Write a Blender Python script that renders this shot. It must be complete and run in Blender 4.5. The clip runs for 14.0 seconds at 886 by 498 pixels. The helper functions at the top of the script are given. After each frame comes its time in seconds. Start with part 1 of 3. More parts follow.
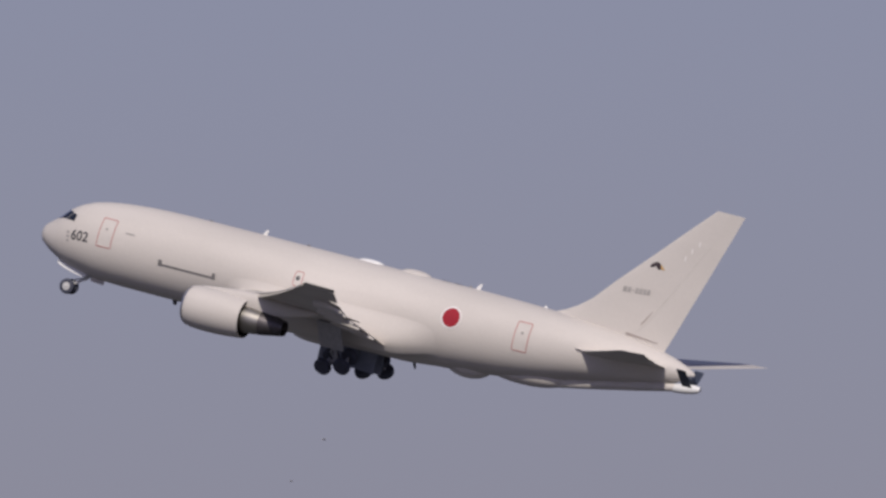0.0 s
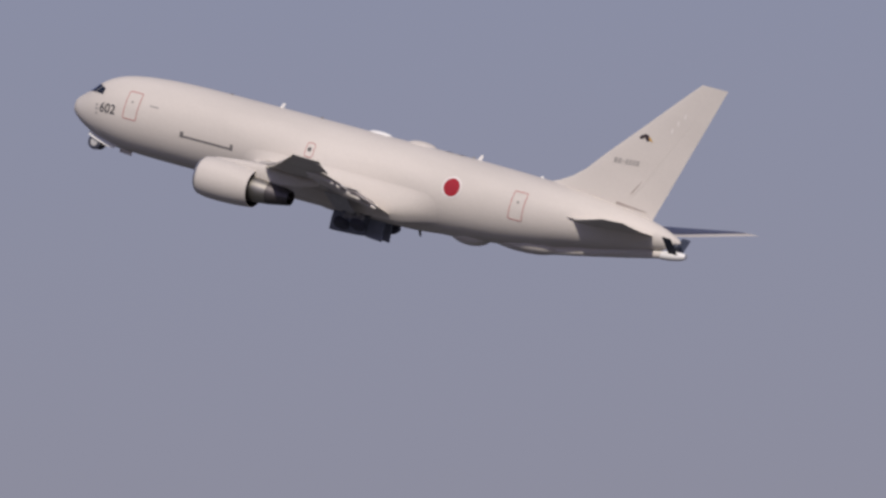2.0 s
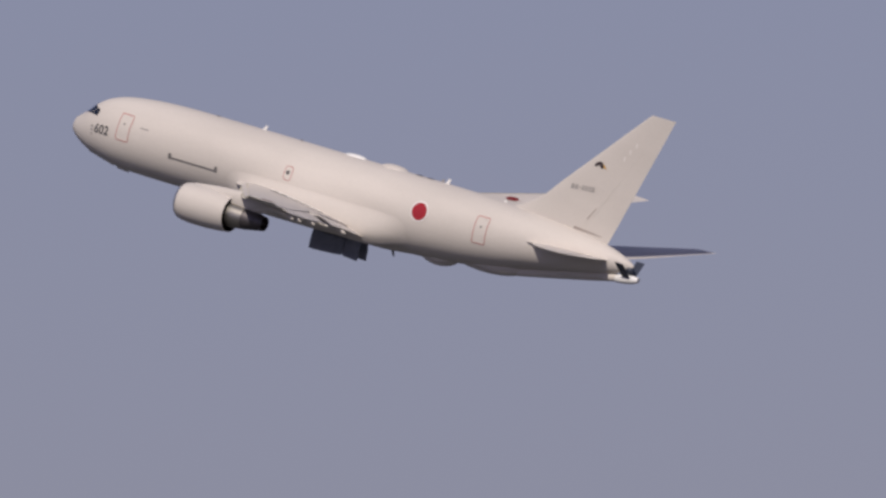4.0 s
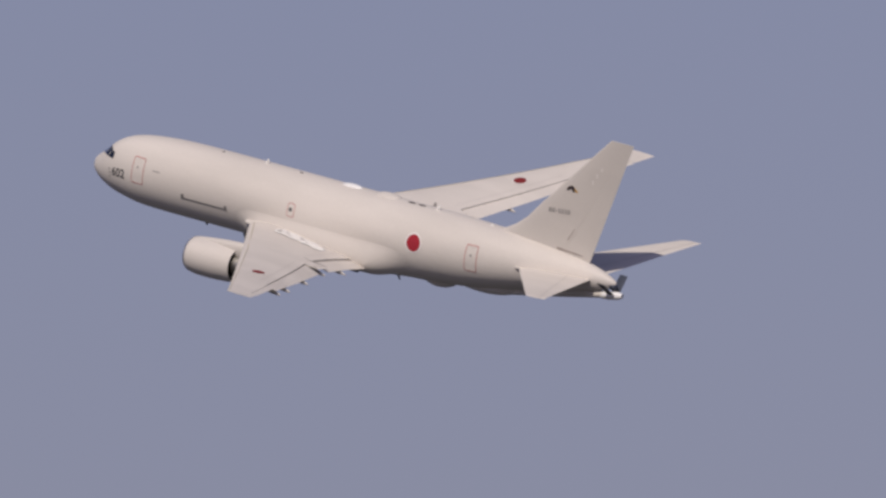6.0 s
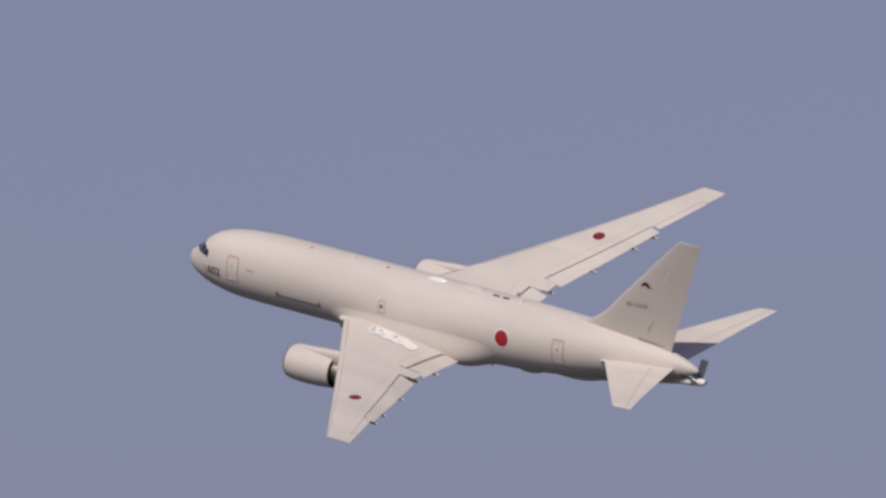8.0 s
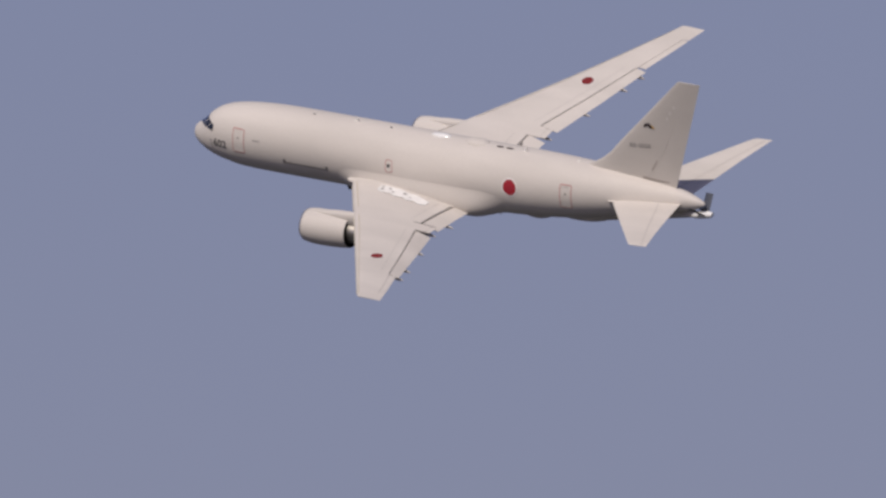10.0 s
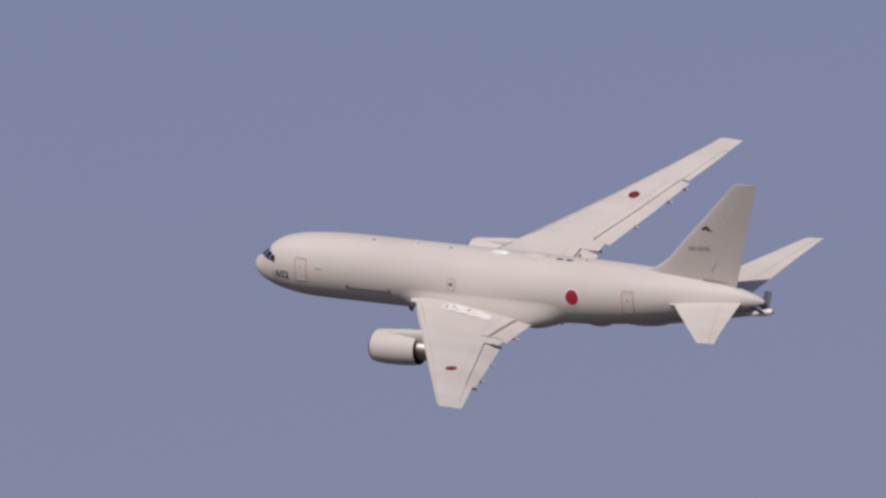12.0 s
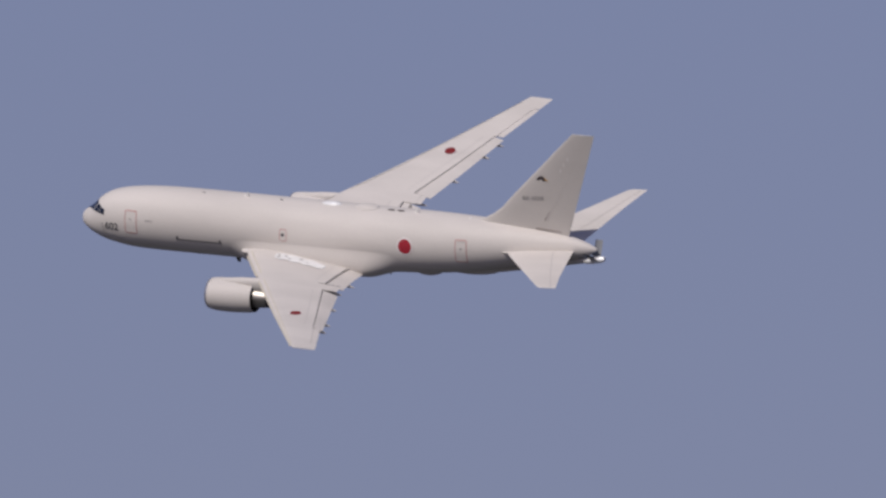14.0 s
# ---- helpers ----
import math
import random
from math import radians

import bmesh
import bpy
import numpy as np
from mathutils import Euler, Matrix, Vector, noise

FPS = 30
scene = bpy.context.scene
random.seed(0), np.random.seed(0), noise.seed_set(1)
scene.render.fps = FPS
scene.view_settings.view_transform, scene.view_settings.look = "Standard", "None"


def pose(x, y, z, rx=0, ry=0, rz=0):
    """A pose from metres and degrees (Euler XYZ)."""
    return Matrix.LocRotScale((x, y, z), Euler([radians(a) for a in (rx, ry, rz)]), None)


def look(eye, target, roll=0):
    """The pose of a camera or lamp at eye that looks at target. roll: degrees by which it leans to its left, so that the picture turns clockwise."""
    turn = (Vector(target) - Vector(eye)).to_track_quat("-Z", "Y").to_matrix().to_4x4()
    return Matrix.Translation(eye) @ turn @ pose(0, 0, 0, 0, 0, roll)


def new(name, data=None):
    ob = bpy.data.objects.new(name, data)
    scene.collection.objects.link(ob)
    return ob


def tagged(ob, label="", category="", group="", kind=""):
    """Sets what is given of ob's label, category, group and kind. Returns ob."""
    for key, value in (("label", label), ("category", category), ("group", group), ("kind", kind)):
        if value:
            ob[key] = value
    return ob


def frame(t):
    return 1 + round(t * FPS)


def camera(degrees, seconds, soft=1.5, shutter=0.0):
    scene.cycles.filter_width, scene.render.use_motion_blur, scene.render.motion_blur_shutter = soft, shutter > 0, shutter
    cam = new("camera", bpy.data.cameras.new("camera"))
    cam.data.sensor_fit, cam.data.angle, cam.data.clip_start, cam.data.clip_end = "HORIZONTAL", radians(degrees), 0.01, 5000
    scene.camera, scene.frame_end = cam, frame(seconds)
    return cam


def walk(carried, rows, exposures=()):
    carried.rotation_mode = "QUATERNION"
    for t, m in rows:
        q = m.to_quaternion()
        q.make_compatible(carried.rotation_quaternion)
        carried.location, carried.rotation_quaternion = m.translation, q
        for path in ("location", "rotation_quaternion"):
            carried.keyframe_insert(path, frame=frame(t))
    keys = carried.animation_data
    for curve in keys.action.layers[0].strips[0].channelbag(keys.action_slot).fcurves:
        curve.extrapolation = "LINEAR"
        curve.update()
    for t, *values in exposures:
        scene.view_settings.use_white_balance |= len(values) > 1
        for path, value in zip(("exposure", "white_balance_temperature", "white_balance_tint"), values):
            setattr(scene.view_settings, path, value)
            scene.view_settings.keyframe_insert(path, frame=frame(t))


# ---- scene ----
# A tanker aircraft climbs away and banks left, followed by a long lens from the ground.
cam = camera(1.8, 14.0, soft=2.8)
walk(cam, [
    (0, pose(0, 0, 1.7, 92.9321, 0, -0.1144)),
    (0.5, pose(0, 0, 1.7, 92.9772, 0, 0.9695)),
    (1, pose(0, 0, 1.7, 93.0336, 0, 2.0765)),
    (1.5, pose(0, 0, 1.7, 93.1191, 0, 3.1719)),
    (2, pose(0, 0, 1.7, 93.2567, 0, 4.2378)),
    (2.5, pose(0, 0, 1.7, 93.4685, 0, 5.2698)),
    (3, pose(0, 0, 1.7, 93.6205, 0, 6.2764)),
    (3.2, pose(0, 0, 1.7, 93.6611, 0, 6.6788)),
    (3.7, pose(0, 0, 1.7, 93.7962, 0, 7.6522)),
    (4.2, pose(0, 0, 1.7, 93.9682, 0, 8.5854)),
    (4.75, pose(0, 0, 1.7, 94.1690, 0, 9.5941)),
    (5.3, pose(0, 0, 1.7, 94.3496, 0, 10.6191)),
    (5.5, pose(0, 0, 1.7, 94.4066, 0, 11.0004)),
    (6, pose(0, 0, 1.7, 94.5337, 0, 11.9496)),
    (6.5, pose(0, 0, 1.7, 94.6842, 0, 12.8997)),
    (7, pose(0, 0, 1.7, 94.8992, 0, 13.8057)),
    (7.5, pose(0, 0, 1.7, 95.1179, 0, 14.7162)),
    (8, pose(0, 0, 1.7, 95.1981, 0, 15.7017)),
    (8.2, pose(0, 0, 1.7, 95.1491, 0, 16.0381)),
    (8.7, pose(0, 0, 1.7, 95.0940, 0, 16.8784)),
    (9.25, pose(0, 0, 1.7, 95.1261, 0, 17.8242)),
    (9.8, pose(0, 0, 1.7, 95.1998, 0, 18.8424)),
    (10.3, pose(0, 0, 1.7, 95.2545, 0, 19.8693)),
    (10.5, pose(0, 0, 1.7, 95.2682, 0, 20.3100)),
    (11, pose(0, 0, 1.7, 95.3682, 0, 21.2797)),
    (11.5, pose(0, 0, 1.7, 95.4807, 0, 22.1002)),
    (12, pose(0, 0, 1.7, 95.5048, 0, 22.8845)),
    (12.5, pose(0, 0, 1.7, 95.4880, 0, 23.6041)),
    (13, pose(0, 0, 1.7, 95.4795, 0, 24.3369)),
    (13.5, pose(0, 0, 1.7, 95.4425, 0, 25.1779)),
    (14, pose(0, 0, 1.7, 95.3334, 0, 26.0645)),
], exposures=[
    (0.0, 0.05, 6530, 10.0),
    (1.5, 0.06, 6610, 10.0),
    (3.0, 0.07, 6740, 10.2),
    (5.5, 0.06, 6830, 10.5),
    (8.0, 0.04, 6830, 10.3),
    (11.5, 0.04, 6670, 10.0),
    (13.0, 0.02, 6520, 10.0),
    (14.0, 0.01, 6370, 10.0),
])

# ---- light: clear hazy daylight, the sun high behind the camera ----
SUN_HEIGHT, SUN_TURN = 39.0, 187.0
world = bpy.data.worlds.new("sky")
scene.world = world
world.use_nodes = True
wn = world.node_tree.nodes
sky = wn.new("ShaderNodeTexSky")
sky.sky_type, sky.sun_disc = "NISHITA", False
sky.sun_elevation, sky.sun_rotation = radians(SUN_HEIGHT), radians(SUN_TURN)
sky.altitude, sky.air_density, sky.dust_density, sky.ozone_density = (0.0, 1.0, 1.1, 1.0)
tone = wn.new("ShaderNodeMix")
tone.data_type, tone.blend_type = "RGBA", "MULTIPLY"
tone.inputs[0].default_value = 1.0
tone.inputs[7].default_value = (0.735, 0.66, 0.99, 1.0)
world.node_tree.links.new(sky.outputs[0], tone.inputs[6])
# even thin haze over the whole sky
haze = wn.new("ShaderNodeMix")
haze.data_type, haze.blend_type = "RGBA", "MIX"
haze.inputs[0].default_value = 0.2
haze.inputs[7].default_value = (4.3, 4.6, 6.0, 1.0)
world.node_tree.links.new(tone.outputs[2], haze.inputs[6])
world.node_tree.links.new(haze.outputs[2], wn["Background"].inputs[0])
wn["Background"].inputs[1].default_value = 0.057
lamp = bpy.data.lights.new("sun", "SUN")
lamp.energy, lamp.angle, lamp.color = 2.62, radians(0.53), (1.0, 0.922, 0.84)
sun = new("sun", lamp)
toward = Vector((math.cos(radians(SUN_HEIGHT)) * math.sin(radians(SUN_TURN)),
                 math.cos(radians(SUN_HEIGHT)) * math.cos(radians(SUN_TURN)), math.sin(radians(SUN_HEIGHT))))
sun.matrix_world = look(toward * 400, (0, 0, 0))


# ---- materials ----
def surface(name, colour, rough=0.5, metal=0.0, vary=0.06, scale=0.8, streak=0.0, bump=0.0, coat=0.0, shine=0.5):
    """Paint, metal or rubber with soft blotches, fine grain and, if wanted, streaks along the flow."""
    m = bpy.data.materials.new(name)
    m.use_nodes = True
    nt = m.node_tree
    p = nt.nodes["Principled BSDF"]
    p.inputs["Roughness"].default_value, p.inputs["Metallic"].default_value = rough, metal
    p.inputs["Coat Weight"].default_value = coat
    p.inputs["Specular IOR Level"].default_value = shine
    p.inputs["Coat Roughness"].default_value = 0.15
    tc = nt.nodes.new("ShaderNodeTexCoord")
    big = nt.nodes.new("ShaderNodeTexNoise")
    big.inputs["Scale"].default_value, big.inputs["Detail"].default_value = scale, 5
    fine = nt.nodes.new("ShaderNodeTexNoise")
    fine.inputs["Scale"].default_value, fine.inputs["Detail"].default_value = scale * 14, 3
    nt.links.new(tc.outputs["Object"], fine.inputs[0])
    stretch = nt.nodes.new("ShaderNodeMapping")
    stretch.inputs["Scale"].default_value = (0.25, 1, 1) if streak else (1, 1, 1)
    nt.links.new(tc.outputs["Object"], stretch.inputs[0])
    nt.links.new(stretch.outputs[0], big.inputs[0])
    add = nt.nodes.new("ShaderNodeMath")
    add.operation = "MULTIPLY_ADD"
    add.inputs[1].default_value = 0.35
    nt.links.new(fine.outputs[0], add.inputs[0])
    nt.links.new(big.outputs[0], add.inputs[2])
    ramp = nt.nodes.new("ShaderNodeMapRange")
    ramp.inputs[1].default_value, ramp.inputs[2].default_value = 0.45, 0.9
    ramp.inputs[3].default_value, ramp.inputs[4].default_value = 1 - vary, 1 + vary * 0.5
    nt.links.new(add.outputs[0], ramp.inputs[0])
    mix = nt.nodes.new("ShaderNodeMix")
    mix.data_type, mix.blend_type = "RGBA", "MULTIPLY"
    mix.inputs[0].default_value = 1.0
    mix.inputs[6].default_value = (*colour, 1)
    grey = nt.nodes.new("ShaderNodeCombineColor")
    for i in range(3):
        nt.links.new(ramp.outputs[0], grey.inputs[i])
    nt.links.new(grey.outputs[0], mix.inputs[7])
    nt.links.new(mix.outputs[2], p.inputs["Base Color"])
    if bump:
        b = nt.nodes.new("ShaderNodeBump")
        b.inputs["Strength"].default_value, b.inputs["Distance"].default_value = bump, 0.01
        nt.links.new(add.outputs[0], b.inputs["Height"])
        nt.links.new(b.outputs[0], p.inputs["Normal"])
    return m


paint = surface("warm_grey_paint", (0.664, 0.623, 0.582), 0.58, vary=0.08, shine=0.35, scale=0.45, streak=1, bump=0.02)
paint_wing = surface("wing_paint", (0.664, 0.623, 0.582), 0.55, vary=0.09, shine=0.4, scale=0.5, streak=1, bump=0.02)
paint_fin = surface("fin_paint", (0.625, 0.588, 0.55), 0.5, vary=0.07, scale=0.4, streak=1)
# white pushed up to paint glints on the wing root and roof dome
gloss_white = surface("gloss_white_paint", (0.92, 0.92, 0.91), 0.22, vary=0.1, scale=1.6, coat=0.5)
pale = surface("pale_antenna_paint", (0.84, 0.83, 0.81), 0.35, vary=0.04)
slat_cream = surface("slat_primer", (0.66, 0.61, 0.51), 0.45, vary=0.1, scale=0.6)
# near-black for shadow painted along the wing's panel gaps
dark_gap = surface("gap_shadow_paint", (0.06, 0.055, 0.06), 0.8, vary=0.2, scale=2)
red = surface("insignia_red", (0.37, 0.026, 0.042), 0.7, vary=0.08, scale=1.2, shine=0.2)
white = surface("insignia_white", (0.82, 0.79, 0.77), 0.45, vary=0.04)
line_red = surface("rescue_line_red", (0.52, 0.21, 0.20), 0.6, vary=0.15, scale=3)
mark_grey = surface("marking_grey", (0.10, 0.10, 0.105), 0.6, vary=0.15, scale=3)
mark_pale = surface("faded_marking_grey", (0.30, 0.285, 0.275), 0.6, vary=0.15, scale=3)
mark_faint = surface("worn_marking_grey", (0.40, 0.38, 0.365), 0.6, vary=0.2, scale=3)
wing_red = surface("darker_insignia_red", (0.22, 0.026, 0.03), 0.7, vary=0.15, scale=1.2, shine=0.2)
insect_grey = surface("insect_body_grey", (0.40, 0.39, 0.40), 0.7, vary=0.2, scale=300)
mark_mid = surface("guide_mark_grey", (0.20, 0.19, 0.19), 0.6, vary=0.2, scale=3)
brown = surface("emblem_brown", (0.05, 0.035, 0.04), 0.6, vary=0.2, scale=3)
amber = surface("emblem_amber", (0.60, 0.36, 0.10), 0.6, vary=0.15, scale=3)
glass = surface("cockpit_glass", (0.012, 0.016, 0.028), 0.12, vary=0.1, coat=0.6)
# tyre lifted paler and bluer, painting distance haze into the rubber
tyre_black = surface("hazed_tyre_rubber", (0.062, 0.068, 0.10), 0.75, vary=0.2, scale=4)
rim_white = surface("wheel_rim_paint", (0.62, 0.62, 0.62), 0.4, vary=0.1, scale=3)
# gear grey also lifted to paint in distance haze
gear_grey = surface("hazed_gear_paint", (0.42, 0.42, 0.45), 0.45, vary=0.2, scale=3)
# inner door grey darkened and blued to paint in the belly's shade
door_shade = surface("shade_tinted_door_grey", (0.19, 0.21, 0.28), 0.5, vary=0.2, scale=3)
steel = surface("bare_nozzle_metal", (0.40, 0.38, 0.345), 0.44, 1.0, vary=0.25, scale=1.2)
# dark metal carries the wing's shadow on the rear nozzle
nozzle_shade = surface("wing_shaded_nozzle", (0.13, 0.12, 0.125), 0.5, 0.8, vary=0.35, scale=1.5)
boom_dark = surface("boom_blue_grey", (0.045, 0.055, 0.085), 0.45, vary=0.2, scale=2)
inlet_dark = surface("inlet_liner", (0.05, 0.05, 0.055), 0.6, vary=0.2, scale=2)
grass = surface("airfield_grass", (0.074, 0.077, 0.080), 0.9, vary=0.5, scale=0.02)


# ---- ground, far below the view ----
def make_ground():
    bm = bmesh.new()
    bmesh.ops.create_circle(bm, cap_ends=True, segments=64, radius=15000)
    me = bpy.data.meshes.new("ground")
    bm.to_mesh(me)
    bm.free()
    me.materials.append(grass)
    tagged(new("ground", me), "flat dull grey-green airfield grass reaching the horizon", "ground", kind="structure")


make_ground()


# ---- mesh helpers: s is metres aft of the nose, y to port, z up from the fuselage axis ----
def at(s, y, z):
    return Vector((25.0 - s, y, z))


def part(name, bm, material, parent, label="", smooth=40):
    bmesh.ops.recalc_face_normals(bm, faces=bm.faces)
    for f in bm.faces:
        f.smooth = True
    for e in bm.edges:
        if len(e.link_faces) == 2 and e.calc_face_angle(0) > radians(smooth):
            e.smooth = False
    me = bpy.data.meshes.new(name)
    bm.to_mesh(me)
    bm.free()
    me.materials.append(material)
    ob = new(name, me)
    ob.parent = parent
    return tagged(ob, label)


def loft(bm, rings, cap=True, closed=True):
    """Skin rings of equal counts."""
    vs = [[bm.verts.new(p) for p in ring] for ring in rings]
    n = len(vs[0])
    for a, b in zip(vs, vs[1:]):
        for i in range(n if closed else n - 1):
            j = (i + 1) % n
            bm.faces.new((a[i], a[j], b[j], b[i]))
    if cap and closed:
        bm.faces.new(vs[0])
        bm.faces.new(vs[-1][::-1])
    return bm


def curve(table, x):
    """A smooth line through rows of (x, value...)."""
    xs = [r[0] for r in table]
    i = max(0, min(len(xs) - 2, int(np.searchsorted(xs, x)) - 1))
    out = []
    for k in range(1, len(table[0])):
        def slope(j):
            a, b = max(j - 1, 0), min(j + 1, len(xs) - 1)
            return (table[b][k] - table[a][k]) / (xs[b] - xs[a])
        h = xs[i + 1] - xs[i]
        u = (x - xs[i]) / h
        out.append((2 * u**3 - 3 * u**2 + 1) * table[i][k] + (u**3 - 2 * u**2 + u) * h * slope(i)
                   + (3 * u**2 - 2 * u**3) * table[i + 1][k] + (u**3 - u**2) * h * slope(i + 1))
    return out


def box(bm, lo, hi, bevel=0.0):
    """A box between two corners given as (s, y, z)."""
    a, b = at(*lo), at(*hi)
    m = Matrix.LocRotScale((a + b) / 2, None, [max(abs(c), 0.002) for c in (b - a)])
    r = bmesh.ops.create_cube(bm, size=1.0, matrix=m)
    if bevel:
        es = list({e for v in r["verts"] for e in v.link_edges})
        bmesh.ops.bevel(bm, geom=es, offset=bevel, segments=2, affect="EDGES")
    return bm


def tube(bm, p, q, r0, r1=None, n=16):
    """A round bar from p to q, in aircraft or part space."""
    p, q = Vector(p), Vector(q)
    r1 = r0 if r1 is None else r1
    turn = (q - p).to_track_quat("Z", "Y").to_matrix()
    rings = []
    for c, r in ((p, r0), (q, r1)):
        rings.append([c + turn @ Vector((r * math.cos(a), r * math.sin(a), 0)) for a in [2 * math.pi * i / n for i in range(n)]])
    return loft(bm, rings)


# ---- fuselage ----
BODY = [(0, -0.68, -0.90, 0.06), (0.12, -0.29, -1.27, 0.46), (0.4, -0.03, -1.50, 0.8), (0.8, 0.27, -1.77, 1.1), (1.3, 0.66, -2.03, 1.4),
        (1.9, 1.22, -2.29, 1.7), (2.6, 1.66, -2.49, 1.96), (3.4, 1.96, -2.64, 2.16), (4.4, 2.18, -2.81, 2.32), (5.6, 2.34, -2.89, 2.43),
        (7.5, 2.49, -2.92, 2.5), (10, 2.56, -2.93, 2.515), (14, 2.58, -2.93, 2.515), (22, 2.58, -2.91, 2.515), (29.5, 2.58, -2.80, 2.515),
        (32, 2.58, -2.62, 2.48), (34.5, 2.55, -2.36, 2.36), (37, 2.48, -1.95, 2.14), (39.5, 2.32, -1.42, 1.8), (42, 2.08, -0.95, 1.38),
        (44, 1.80, -0.52, 0.98), (45.5, 1.48, -0.16, 0.66), (46.5, 1.15, 0.16, 0.4), (47, 0.92, 0.40, 0.22), (47.2, 0.76, 0.56, 0.1)]


def hull(s, turn, off=0.0):
    """The skin at station s; turn in radians from port upwards; off metres outside it."""
    top, low, half = curve(BODY, s)
    c, h = (top + low) / 2, (top - low) / 2
    y, z = half * math.cos(turn), h * math.sin(turn)
    n = Vector((math.cos(turn) / half, math.sin(turn) / h)).normalized()
    return at(s, y + n.x * off, c + z + n.y * off)


def hull_z(s, z, off=0.02):
    """The port skin at station s and height z."""
    top, low, half = curve(BODY, s)
    c, h = (top + low) / 2, (top - low) / 2
    return hull(s, math.asin(max(-1, min(1, (z - c) / h))), off)


def decal(bm, outline, place, inner=None):
    """A thin patch on a surface: fan inside an outline, or a band between two outlines; place maps (u, v) to a point."""
    a = [bm.verts.new(place(u, v)) for u, v in outline]
    n = len(a)
    if inner:
        b = [bm.verts.new(place(u, v)) for u, v in inner]
        for i in range(n):
            j = (i + 1) % n
            bm.faces.new((a[i], a[j], b[j], b[i]))
    else:
        cu, cv = sum(p[0] for p in outline) / n, sum(p[1] for p in outline) / n
        mid = [bm.verts.new(place((u + cu) / 2, (v + cv) / 2)) for u, v in outline]
        c = bm.verts.new(place(cu, cv))
        for i in range(n):
            j = (i + 1) % n
            bm.faces.new((a[i], a[j], mid[j], mid[i]))
            bm.faces.new((mid[i], mid[j], c))
    return bm


def ring_of(u, v, r, n=40, squash=1.0):
    return [(u + r * math.cos(2 * math.pi * i / n), v + r * squash * math.sin(2 * math.pi * i / n)) for i in range(n)]


def rounded(u0, v0, u1, v1, r, k=5):
    """A rectangle with round corners, walked once."""
    out = []
    for cu, cv, a0 in ((u1 - r, v1 - r, 0), (u0 + r, v1 - r, 90), (u0 + r, v0 + r, 180), (u1 - r, v0 + r, 270)):
        for i in range(k + 1):
            a = radians(a0 + 90 * i / k)
            out.append((cu + r * math.cos(a), cv + r * math.sin(a)))
    # extra points along the sides let the patch follow the curved skin
    full = []
    for (a, b), (c, d) in zip(out, out[1:] + out[:1]):
        steps = max(1, int(math.hypot(c - a, d - b) / 0.25))
        full += [(a + (c - a) * i / steps, b + (d - b) * i / steps) for i in range(steps)]
    return full


def strip(bm, u0, v0, u1, v1, place, cells=8):
    """A straight band laid on a surface in cells."""
    rows = [[bm.verts.new(place(u0 + (u1 - u0) * i / cells, v0 + (v1 - v0) * j / 3)) for j in range(4)] for i in range(cells + 1)]
    for a, b in zip(rows, rows[1:]):
        for j in range(3):
            bm.faces.new((a[j], a[j + 1], b[j + 1], b[j]))
    return bm


